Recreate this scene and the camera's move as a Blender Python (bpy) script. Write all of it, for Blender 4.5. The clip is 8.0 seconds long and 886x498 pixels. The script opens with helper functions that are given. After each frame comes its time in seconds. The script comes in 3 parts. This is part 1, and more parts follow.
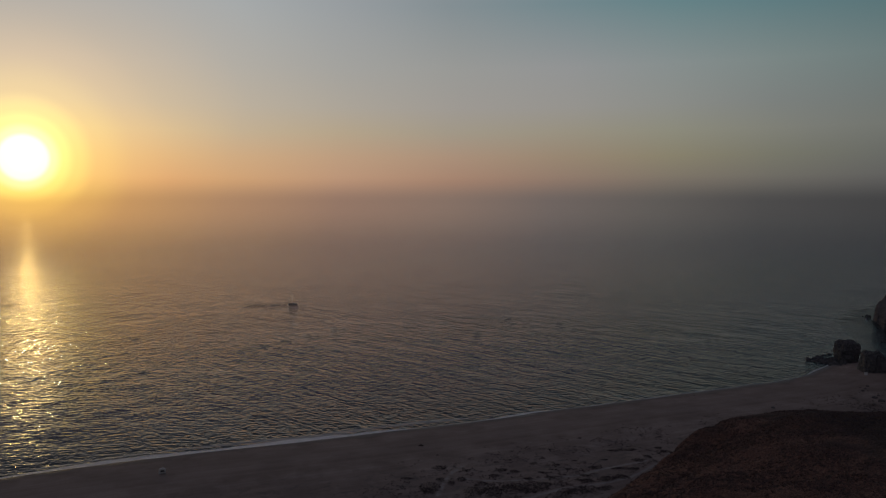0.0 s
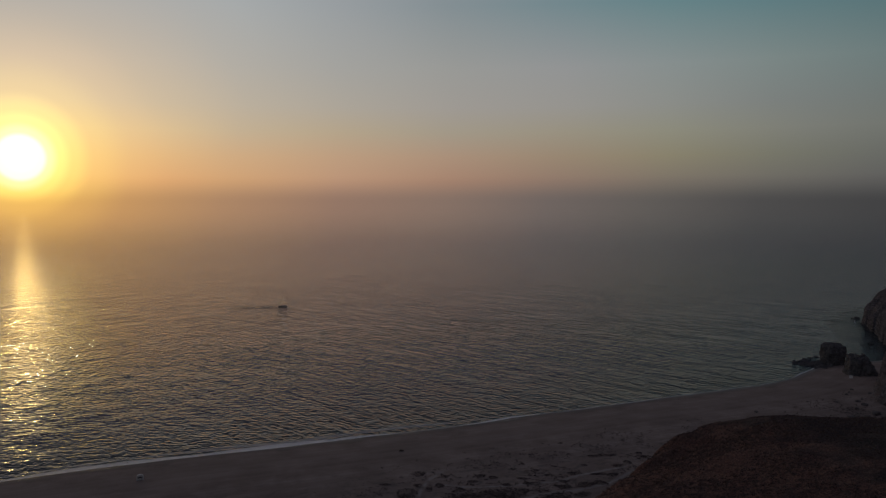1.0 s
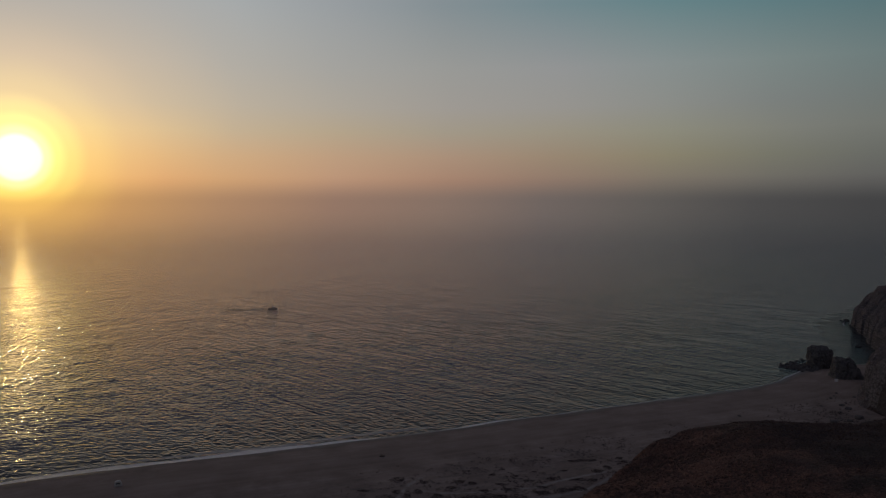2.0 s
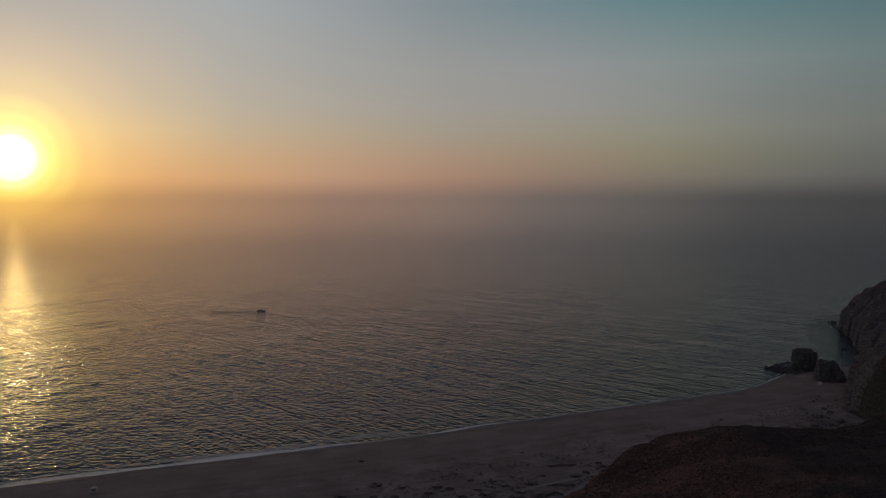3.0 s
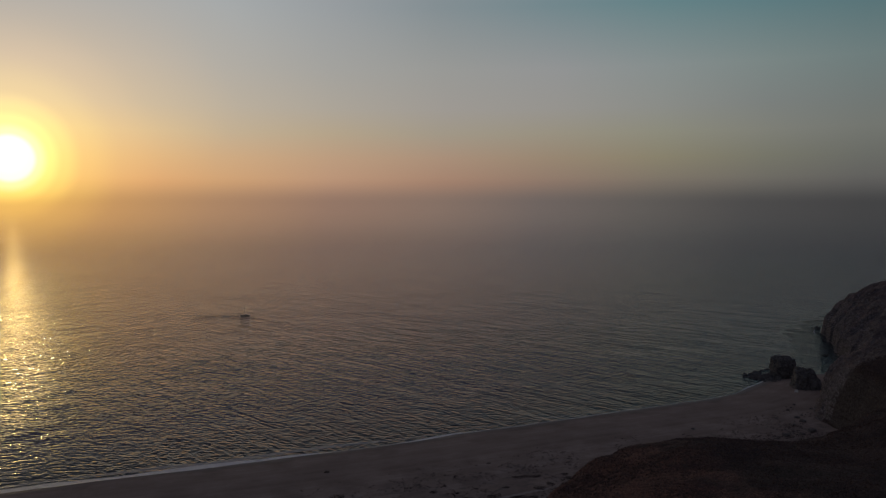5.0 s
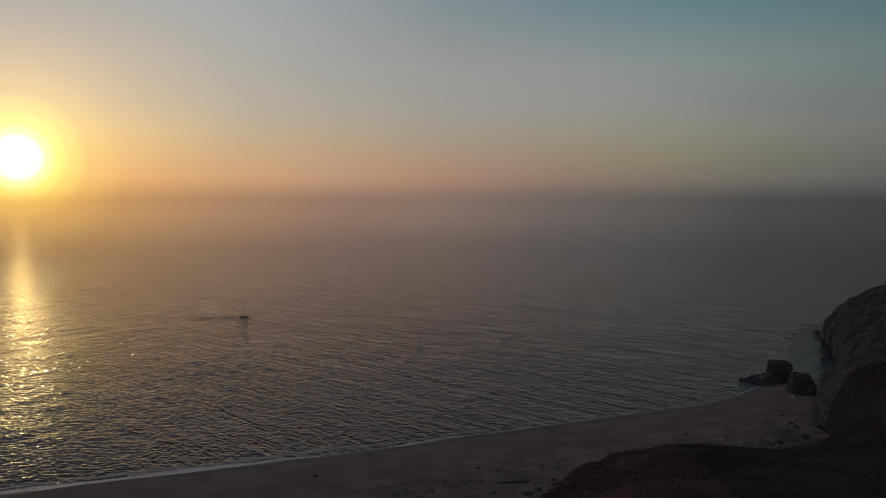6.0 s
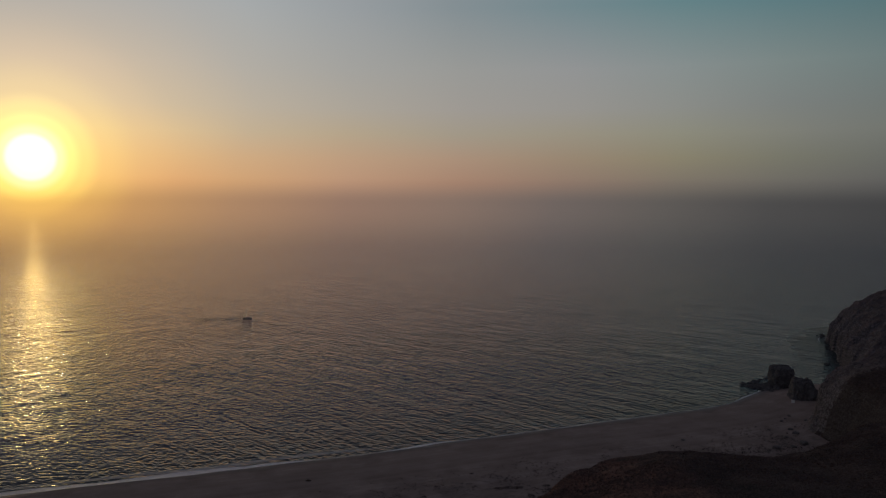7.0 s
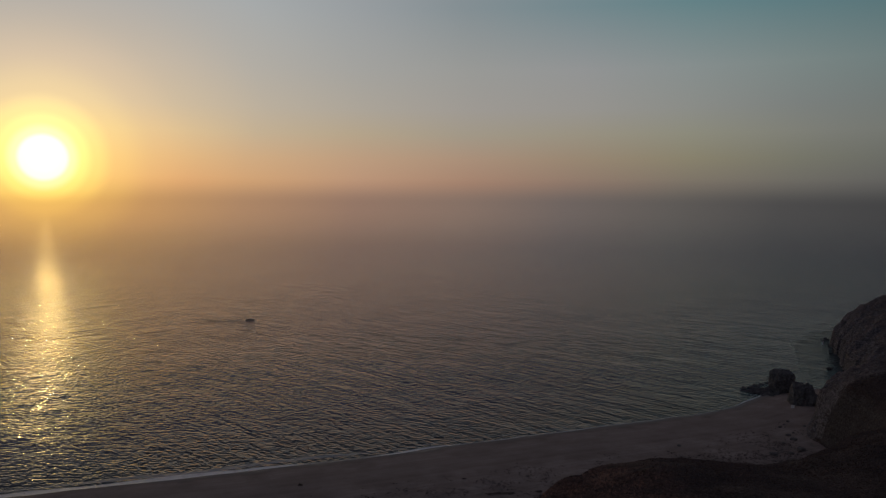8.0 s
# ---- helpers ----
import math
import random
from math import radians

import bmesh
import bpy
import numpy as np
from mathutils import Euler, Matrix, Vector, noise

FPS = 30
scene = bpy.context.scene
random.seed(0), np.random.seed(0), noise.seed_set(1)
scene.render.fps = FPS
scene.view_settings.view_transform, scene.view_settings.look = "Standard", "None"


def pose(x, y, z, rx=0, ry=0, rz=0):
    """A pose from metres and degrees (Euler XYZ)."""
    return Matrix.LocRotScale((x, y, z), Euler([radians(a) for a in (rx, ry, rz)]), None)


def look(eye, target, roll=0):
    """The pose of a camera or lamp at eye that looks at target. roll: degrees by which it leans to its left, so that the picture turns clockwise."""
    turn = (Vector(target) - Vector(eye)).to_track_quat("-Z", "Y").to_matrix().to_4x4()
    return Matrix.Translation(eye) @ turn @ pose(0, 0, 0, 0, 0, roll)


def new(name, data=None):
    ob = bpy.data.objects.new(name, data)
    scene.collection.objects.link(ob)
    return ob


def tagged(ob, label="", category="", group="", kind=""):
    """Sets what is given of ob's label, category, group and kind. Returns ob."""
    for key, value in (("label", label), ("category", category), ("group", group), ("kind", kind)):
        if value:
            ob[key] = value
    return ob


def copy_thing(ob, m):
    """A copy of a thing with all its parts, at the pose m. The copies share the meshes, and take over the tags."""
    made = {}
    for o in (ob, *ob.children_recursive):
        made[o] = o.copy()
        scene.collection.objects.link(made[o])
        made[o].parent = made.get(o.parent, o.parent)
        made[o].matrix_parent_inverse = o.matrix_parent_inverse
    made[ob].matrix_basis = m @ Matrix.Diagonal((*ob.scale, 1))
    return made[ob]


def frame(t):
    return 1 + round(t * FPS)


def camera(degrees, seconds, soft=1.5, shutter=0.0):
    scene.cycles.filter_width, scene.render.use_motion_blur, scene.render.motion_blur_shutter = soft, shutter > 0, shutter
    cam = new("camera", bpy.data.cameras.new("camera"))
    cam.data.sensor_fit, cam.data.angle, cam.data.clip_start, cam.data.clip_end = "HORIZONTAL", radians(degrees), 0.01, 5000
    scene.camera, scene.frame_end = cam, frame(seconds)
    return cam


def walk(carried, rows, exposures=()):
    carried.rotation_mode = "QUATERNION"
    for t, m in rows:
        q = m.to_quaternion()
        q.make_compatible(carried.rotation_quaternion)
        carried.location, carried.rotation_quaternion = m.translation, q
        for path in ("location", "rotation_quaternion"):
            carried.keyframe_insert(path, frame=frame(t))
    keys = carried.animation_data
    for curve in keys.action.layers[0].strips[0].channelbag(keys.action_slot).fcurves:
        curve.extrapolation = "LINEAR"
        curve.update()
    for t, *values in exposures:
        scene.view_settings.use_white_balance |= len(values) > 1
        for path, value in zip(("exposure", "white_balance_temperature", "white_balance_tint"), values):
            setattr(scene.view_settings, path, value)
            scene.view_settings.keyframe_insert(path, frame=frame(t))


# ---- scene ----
cam = camera(60.0, 8.0, soft=1.3)
# seconds; eye x, y, z in metres; yaw to the left, pitch up, lean to the left in degrees
ROWS = [
    (0.0, -0.22, -0.13, 99.94, -0.022, -4.216, -0.067),
    (0.5, 3.07, 0.21, 100.91, -0.096, -4.219, -0.080),
    (1.0, 6.31, 0.56, 101.85, -0.219, -4.228, -0.086),
    (1.5, 9.53, 0.91, 102.74, -0.311, -4.228, -0.110),
    (1.7, 10.80, 1.05, 103.09, -0.325, -4.226, -0.092),
    (2.8, 17.75, 1.87, 104.92, -0.720, -4.216, -0.090),
    (3.0, 19.00, 2.02, 105.24, -0.724, -4.212, -0.087),
    (3.5, 22.12, 2.40, 106.03, -0.814, -4.219, -0.056),
    (4.0, 25.23, 2.80, 106.80, -0.977, -4.196, -0.032),
    (4.5, 28.33, 3.21, 107.56, -1.022, -4.170, -0.037),
    (4.7, 29.57, 3.37, 107.86, -0.993, -4.150, -0.049),
    (5.8, 36.40, 4.32, 109.50, -0.400, -4.119, 0.101),
    (6.0, 37.65, 4.50, 109.80, -0.394, -4.119, 0.121),
    (6.5, 40.77, 4.95, 110.55, -0.001, -4.107, 0.138),
    (7.0, 43.91, 5.41, 111.31, 0.366, -4.092, 0.207),
    (7.5, 47.07, 5.89, 112.09, 0.706, -4.083, 0.241),
    (8.0, 50.25, 6.39, 112.89, 1.076, -4.075, 0.278),
]


def heading(x, y, z, yaw, pitch, roll):
    return pose(x, y, z, 0, 0, yaw) @ pose(0, 0, 0, 90 + pitch) @ pose(0, 0, 0, 0, 0, roll)


walk(cam, [(t, heading(*row)) for t, *row in ROWS])

# ---- sky and sun ----
SUN_AZ, SUN_EL = 28.5, 2.3          # degrees to the left of +y, and above the horizon
sun_dir = Vector((-math.sin(radians(SUN_AZ)) * math.cos(radians(SUN_EL)),
                  math.cos(radians(SUN_AZ)) * math.cos(radians(SUN_EL)), math.sin(radians(SUN_EL))))


def lin(r, g, b):
    """Linear colour from 8-bit values."""
    return tuple(((c / 255 + 0.055) / 1.055) ** 2.4 if c > 10 else c / 255 / 12.92 for c in (r, g, b)) + (1.0,)


class Nodes:
    """A node tree with short ways to add and link nodes."""

    def __init__(self, tree):
        self.tree = tree
        tree.nodes.clear()

    def add(self, kind, **inputs):
        n = self.tree.nodes.new(kind)
        for key, value in inputs.items():
            self.put(n, key, value)
        return n

    def put(self, n, key, value):
        sock = n.inputs[int(key[1:])] if key[0] == "i" and key[1:].isdigit() else n.inputs[key.replace("_", " ")]
        if isinstance(value, bpy.types.NodeSocket):
            self.tree.links.new(value, sock)
        else:
            sock.default_value = value

    def math(self, op, a, b=0.0, c=0.0, clamp=False):
        n = self.add("ShaderNodeMath", i0=a, i1=b, i2=c)
        n.operation, n.use_clamp = op, clamp
        return n.outputs[0]

    def span(self, v, a, b, c=0.0, d=1.0, smooth=True):
        n = self.add("ShaderNodeMapRange", i0=v, i1=a, i2=b, i3=c, i4=d)
        n.interpolation_type = "SMOOTHSTEP" if smooth else "LINEAR"
        return n.outputs[0]

    def ramp(self, v, stops, ease="LINEAR"):
        n = self.add("ShaderNodeValToRGB", i0=v)
        n.color_ramp.interpolation = ease
        e = n.color_ramp.elements
        while len(e) < len(stops):
            e.new(0.5)
        for el, (p, c) in zip(e, stops):
            el.position, el.color = p, c if len(c) == 4 else (*c, 1)
        return n.outputs[0]

    def mix(self, f, a, b, how="MIX"):
        n = self.tree.nodes.new("ShaderNodeMix")
        n.data_type, n.blend_type = "RGBA", how
        for i, v in ((0, f), (6, a), (7, b)):
            self.put(n, "i%d" % i, v if not isinstance(v, tuple) or len(v) == 4 else (*v, 1))
        return n.outputs[2]

    def noise(self, vec, scale, detail=4, rough=0.55, warp=0.0):
        n = self.add("ShaderNodeTexNoise", Vector=vec, Scale=scale, Detail=detail, Roughness=rough, Distortion=warp)
        return n.outputs["Fac"]

    def place(self, scale=(1, 1, 1), turn=0.0):
        c = self.tree.nodes.new("ShaderNodeTexCoord")
        m = self.add("ShaderNodeMapping", Vector=c.outputs["Object"], Scale=scale, Rotation=(0, 0, radians(turn)))
        return m.outputs[0]

    def bump(self, h, strength, distance, normal=None):
        n = self.add("ShaderNodeBump", Strength=strength, Distance=distance, Height=h)
        if normal is not None:
            self.put(n, "Normal", normal)
        return n.outputs[0]

    def attr(self, name):
        n = self.tree.nodes.new("ShaderNodeAttribute")
        n.attribute_name = name
        return n.outputs["Fac"]


def build_world():
    world = bpy.data.worlds.new("evening_sky")
    scene.world = world
    world.use_nodes = True
    n = Nodes(world.node_tree)
    way = n.tree.nodes.new("ShaderNodeTexCoord").outputs["Generated"]
    nrm = n.add("ShaderNodeVectorMath", i0=way)
    nrm.operation = "NORMALIZE"
    sep = n.add("ShaderNodeSeparateXYZ", i0=nrm.outputs[0])
    dot = n.add("ShaderNodeVectorMath", i0=nrm.outputs[0], i1=tuple(sun_dir))
    dot.operation = "DOT_PRODUCT"
    cosine = n.math("MINIMUM", n.math("MAXIMUM", dot.outputs["Value"], -1.0), 1.0)
    away = n.math("MULTIPLY", n.math("ARCCOSINE", cosine), 180 / math.pi)      # degrees from the sun
    up = n.math("MULTIPLY", n.math("ARCSINE", sep.outputs[2]), 180 / math.pi)   # degrees above the horizon
    a90 = n.math("DIVIDE", away, 90.0, clamp=True)

    def around(stops):
        return n.ramp(a90, [(d / 90, lin(*c)) for d, c in stops])

    sky = around(SKY_AT[0][1])
    for (e0, _), (e1, stops) in zip(SKY_AT, SKY_AT[1:]):
        sky = n.mix(n.span(up, e0, e1, smooth=False), sky, around(stops))
    # the dome overhead is a deeper, dimmer blue
    sky = n.mix(n.span(up, 13.9, 18.5, smooth=False), sky, around(ZENITH))
    # beyond the modelled water: sea with haze painted in, up to the soft horizon
    hazed_sea = n.mix(1.0, around(SEA_HAZE), n.mix(n.span(up, -1.0, -4.5), (1, 1, 1, 1), (0.75, 0.78, 0.83, 1)), "MULTIPLY")
    sky = n.mix(n.span(up, 1.3, -0.7), sky, hazed_sea)
    # glare of the sun in the haze, painted dimmer on the backdrop sea too
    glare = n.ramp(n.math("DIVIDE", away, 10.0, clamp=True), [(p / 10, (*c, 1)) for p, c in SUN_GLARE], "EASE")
    # below the horizon the added glow is weaker and warmer
    glare_tint = n.mix(n.span(up, 0.3, -0.9), (1, 1, 1, 1), (0.6, 0.46, 0.3, 1))
    sky = n.mix(1.0, sky, n.mix(1.0, glare, glare_tint, "MULTIPLY"), "ADD")
    air = n.tree.nodes.new("ShaderNodeTexSky")
    air.sky_type, air.sun_disc = "NISHITA", False
    air.sun_elevation, air.sun_rotation = radians(SUN_EL), radians(-SUN_AZ)
    air.altitude, air.air_density, air.dust_density = 100, 1.0, 3.0
    one = n.add("ShaderNodeBackground", Color=air.outputs[0], Strength=0.003)
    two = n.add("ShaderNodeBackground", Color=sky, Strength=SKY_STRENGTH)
    both = n.add("ShaderNodeAddShader", i0=one.outputs[0], i1=two.outputs[0])
    out = n.tree.nodes.new("ShaderNodeOutputWorld")
    n.tree.links.new(both.outputs[0], out.inputs[0])


SKY_STRENGTH = 1.0
ZENITH = [(0, (82, 79, 93)), (30, (73, 72, 86)), (60, (66, 67, 80)), (90, (63, 65, 77))]
# colours of the hazy evening sky by height above the horizon, each by degrees away from the sun
SKY_AT = [
    (0.8, [(0, (250, 200, 120)), (9, (220, 168, 116)), (13, (206, 161, 117)), (21, (185, 147, 120)), (29.5, (163, 130, 110)),
           (37, (142, 120, 106)), (45, (122, 113, 102)), (52, (107, 104, 98)), (58, (95, 94, 92)), (90, (86, 80, 84))]),
    (2.6, [(0, (248, 208, 135)), (8, (222, 182, 130)), (13, (202, 168, 130)), (21, (184, 154, 127)), (29.5, (166, 141, 121)),
           (37, (150, 133, 114)), (45, (134, 128, 108)), (52, (116, 116, 104)), (58, (104, 106, 101)), (90, (88, 84, 88))]),
    (4.4, [(0, (245, 215, 150)), (7, (221, 193, 147)), (14, (189, 172, 146)), (21, (176, 161, 138)), (29, (159, 150, 135)),
           (37.5, (150, 143, 128)), (45, (138, 137, 123)), (54, (120, 122, 116)), (58, (113, 116, 111)), (90, (92, 88, 92))]),
    (6.2, [(0, (240, 212, 165)), (9, (200, 184, 158)), (15, (180, 171, 156)), (22, (167, 161, 151)), (30, (155, 151, 146)),
           (38, (148, 146, 142)), (45, (137, 139, 135)), (52, (121, 126, 124)), (58, (111, 118, 116)), (90, (88, 88, 93))]),
    (9.0, [(0, (235, 210, 175)), (9, (193, 181, 164)), (15, (173, 170, 163)), (22, (160, 160, 157)), (30, (150, 151, 149)),
           (38, (144, 146, 147)), (45, (133, 141, 141)), (52, (120, 132, 131)), (58, (108, 123, 123)), (90, (84, 88, 94))]),
    (13.3, [(0, (200, 190, 175)), (9.7, (173, 171, 167)), (17.4, (162, 167, 169)), (24, (148, 154, 158)), (30.6, (130, 141, 146)),
            (38, (114, 134, 140)), (45.7, (98, 128, 133)), (52, (88, 120, 126)), (58, (80, 112, 118)), (90, (70, 82, 92))]),
]
# backdrop colours of the distant sea, evening haze painted in, by degrees from the sun
SEA_HAZE = [(0, (238, 184, 98)), (7, (192, 147, 98)), (13, (170, 133, 102)), (21, (146, 118, 102)), (29, (132, 112, 101)), (36.5, (110, 100, 96)),
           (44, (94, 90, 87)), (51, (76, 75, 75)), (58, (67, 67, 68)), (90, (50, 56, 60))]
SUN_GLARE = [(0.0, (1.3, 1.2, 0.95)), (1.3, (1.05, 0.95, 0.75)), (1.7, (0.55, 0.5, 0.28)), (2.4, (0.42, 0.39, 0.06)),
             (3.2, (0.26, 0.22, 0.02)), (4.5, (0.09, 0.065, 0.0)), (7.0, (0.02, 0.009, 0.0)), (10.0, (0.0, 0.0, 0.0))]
build_world()

lamp = bpy.data.lights.new("sun", "SUN")
lamp.energy, lamp.angle, lamp.color = 0.023, radians(0.55), (1.0, 0.66, 0.2)
sun = new("sun", lamp)
sun.matrix_world = look((0, 0, 300), Vector((0, 0, 300)) - sun_dir)

# ---- materials ----


def material(name, build):
    m = bpy.data.materials.new(name)
    m.use_nodes = True
    n = Nodes(m.node_tree)
    bsdf = n.tree.nodes.new("ShaderNodeBsdfPrincipled")
    out = n.tree.nodes.new("ShaderNodeOutputMaterial")
    n.tree.links.new(bsdf.outputs[0], out.inputs[0])
    build(n, bsdf)
    return m


def sea_build(n, b):
    near = n.span(n.attr("shore"), 0.0, 75.0)
    n.put(b, "Base Color", n.mix(near, (0.03, 0.05, 0.055, 1), (0.016, 0.02, 0.06, 1)))
    n.put(b, "IOR", 1.22)
    out = n.attr("offing")
    # two trains of waves cross the bay: one from the headland, one along the shore
    c = n.tree.nodes.new("ShaderNodeTexCoord")
    xyz = n.add("ShaderNodeSeparateXYZ", i0=c.outputs["Object"])
    side = n.math("DIVIDE", xyz.outputs[0], n.math("MAXIMUM", xyz.outputs[1], 50.0))
    open_sea = n.span(n.attr("shore"), 40.0, 330.0)
    east = n.math("ADD", n.span(side, -0.5, -0.12, 0.15, 1.0), n.span(side, 0.0, 0.4, 0.0, 0.4))
    west = n.math("MULTIPLY", n.span(side, -0.5, -0.12, 1.0, 0.15), n.math("ADD", n.math("MULTIPLY", open_sea, 0.8), 0.2))
    shoreward = n.math("MULTIPLY", n.span(side, -0.5, -0.12, 1.0, 0.1), n.math("SUBTRACT", 1.0, open_sea))

    def waves(across, length, detail, warp, turn):
        m = n.add("ShaderNodeMapping", Vector=c.outputs["Object"], Scale=(1 / length, 1 / across, 1))
        r = n.add("ShaderNodeVectorRotate", Vector=c.outputs["Object"], Angle=radians(turn))
        r.rotation_type = "Z_AXIS"
        n.put(m, "Vector", r.outputs[0])
        return n.noise(m.outputs[0], 1.0, detail, 0.6, warp)

    def train(turn, swell=0.0):
        h = n.math("MULTIPLY", waves(14.0, 70.0, 2, 0.4, turn), n.span(out, 300.0, 1300.0, 0.45, 6.0, False))
        h = n.math("ADD", h, n.math("MULTIPLY", waves(45.0, 200.0, 2, 0.4, turn + 3.0), n.span(out, 500.0, 1600.0, 0.4, 8.0, False)))
        h = n.math("ADD", h, n.math("MULTIPLY", waves(3.6, 19.0, 1, 0.4, turn + 5.0), 0.82))
        if swell:
            h = n.math("ADD", h, n.math("MULTIPLY", waves(7.5, 55.0, 2, 0.3, turn), swell))
        return n.math("ADD", h, n.math("MULTIPLY", waves(1.8, 8.0, 1, 0.4, turn - 3.0), 0.55))

    gust = n.noise(n.place((0.008, 0.02, 1), 20), 1.0, 3)
    # alpha fades the water into the painted evening haze towards the horizon
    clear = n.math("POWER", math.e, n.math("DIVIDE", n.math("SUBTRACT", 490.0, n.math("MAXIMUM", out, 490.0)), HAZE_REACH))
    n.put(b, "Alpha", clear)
    # ripples too small to tell apart spread what the water mirrors, the more so far out
    n.put(b, "Roughness", n.math("ADD", n.span(gust, 0.3, 0.7, -0.02, 0.02), n.span(out, 550.0, 1600.0, 0.08, 0.25, False)))
    h = n.math("ADD", n.math("MULTIPLY", train(42.0, 1.1), east), n.math("MULTIPLY", train(-50.0), west))
    h = n.math("ADD", h, n.math("MULTIPLY", train(-12.0), shoreward))
    h = n.math("ADD", h, n.math("MULTIPLY", waves(3.4, 5.5, 2, 0.4, 62.0), n.span(out, 400.0, 1700.0, 0.75, 5.0, False)))
    h = n.math("ADD", h, n.math("MULTIPLY", waves(2.4, 3.4, 1, 0.4, 15.0), 0.95))
    h = n.math("ADD", h, n.math("MULTIPLY", waves(0.9, 1.6, 1, 0.4, -15.0), 0.1))
    # sheltered water near the beach, rougher outside
    lee = n.span(n.attr("shore"), 10.0, 300.0, 0.66, 1.0, False)
    lee = n.math("MULTIPLY", lee, n.math("SUBTRACT", 1.0, n.math("MULTIPLY", shoreward, 0.55)))
    n.put(b, "Normal", n.bump(h, n.math("MULTIPLY", lee, n.span(gust, 0.3, 0.7, 0.8, 1.0)), 1.1))


HAZE_REACH = 820.0           # metres over which alpha takes away two thirds of the water, imitating haze


def sand_build(n, b):
    p = n.place()
    grain = n.noise(p, 3.0, 5, 0.7)
    patch = n.noise(p, 0.06, 4, 0.6)
    steps = n.noise(p, 0.9, 3, 0.6)
    dry = n.mix(n.span(patch, 0.35, 0.65), (0.345, 0.27, 0.232, 1), (0.46, 0.366, 0.315, 1))
    dry = n.mix(n.span(grain, 0.3, 0.75), n.mix(1.0, dry, (0.82, 0.8, 0.8, 1), "MULTIPLY"), dry)
    wet = n.mix(n.span(n.math("ADD", n.attr("shore"), n.math("MULTIPLY", patch, 14.0)), 8.0, 16.0), (0.21, 0.176, 0.155, 1), dry)
    litter = n.math("MULTIPLY", n.span(n.noise(p, 0.22, 5, 0.7, 0.4), 0.5, 0.66), n.span(n.attr("shore"), 36.0, 66.0))
    trodden = n.span(n.math("ADD", n.attr("trail"), n.math("MULTIPLY", steps, 1.6)), 0.9, 2.0)
    litter = n.math("MULTIPLY", litter, trodden)
    wet = n.mix(trodden, (0.45, 0.4, 0.365, 1), wet)
    # faint tide lines along the beach
    tide = n.add("ShaderNodeCombineXYZ", i0=n.math("MULTIPLY", n.attr("shore"), 0.22), i1=n.math("MULTIPLY", patch, 2.0))
    wet = n.mix(n.span(n.noise(tide.outputs[0], 1.0, 4, 0.65), 0.35, 0.7), n.mix(1.0, wet, (0.8, 0.78, 0.78, 1), "MULTIPLY"), wet)
    n.put(b, "Base Color", n.mix(n.math("MULTIPLY", litter, 0.75), wet, (0.17, 0.142, 0.128, 1)))
    n.put(b, "Roughness", n.span(n.math("ADD", n.attr("shore"), n.math("MULTIPLY", patch, 10.0)), 5.0, 11.0, 0.42, 0.92))
    h = n.math("ADD", n.math("MULTIPLY", steps, 0.5), n.math("MULTIPLY", grain, 0.12))
    n.put(b, "Normal", n.bump(h, 0.7, 0.35))


def slope_build(rock_lo, rock_hi, turf_lo, turf_hi, turf_from, red=None):
    def build(n, b):
        p = n.place()
        geo = n.tree.nodes.new("ShaderNodeNewGeometry")
        upright = n.add("ShaderNodeSeparateXYZ", i0=geo.outputs["Normal"]).outputs[2]
        big, fine = n.noise(p, 0.07, 5, 0.65), n.noise(p, 0.9, 6, 0.7)
        strata = n.noise(n.place((0.08, 0.08, 0.9)), 1.0, 4, 0.6, 0.7)
        rock = n.mix(n.span(n.math("ADD", n.math("MULTIPLY", strata, 0.4), fine), 0.5, 0.95), rock_lo, rock_hi)
        turf = n.mix(n.span(n.math("ADD", big, n.math("MULTIPLY", fine, 0.4)), 0.45, 0.95), turf_lo, turf_hi)
        if red is not None:
            # bare reddish earth between the scrub on the slope that faces the open beach
            east = n.add("ShaderNodeSeparateXYZ", i0=p).outputs[0]
            bare = n.math("ADD", n.span(east, 85.0, 155.0, 0.45, -0.3), big)
            turf = n.mix(n.span(n.math("ADD", bare, n.math("MULTIPLY", fine, 0.3)), 0.75, 1.1), turf, red)
        f = n.span(n.math("ADD", upright, n.math("MULTIPLY", big, 0.25)), turf_from, turf_from + 0.15)
        # loose stones, tufts and hollows too small to model
        specks = n.span(n.noise(p, 1.9, 3, 0.75), 0.35, 0.68)
        worn = n.mix(specks, (0.5, 0.48, 0.48, 1), (1.4, 1.4, 1.42, 1))
        n.put(b, "Base Color", n.mix(1.0, n.mix(f, rock, turf), worn, "MULTIPLY"))
        n.put(b, "Roughness", 0.93)
        n.put(b, "Specular IOR Level", 0.2)
        n.put(b, "Normal", n.bump(n.math("ADD", fine, n.math("MULTIPLY", strata, 0.3)), 1.0, 1.5))
    return build


def plain_build(lo, hi, scale, rough, relief=0.1, metal=0.0, clear=1.0):
    def build(n, b):
        p = n.place()
        a, c = n.noise(p, scale, 5, 0.65), n.noise(p, scale * 0.15, 3)
        f = n.span(n.math("ADD", a, n.math("MULTIPLY", c, 0.5)), 0.5, 1.0)
        n.put(b, "Base Color", n.mix(f, lo, hi))
        n.put(b, "Roughness", rough)
        n.put(b, "Metallic", metal)
        n.put(b, "Alpha", clear)
        n.put(b, "Normal", n.bump(a, 0.8, relief))
    return build


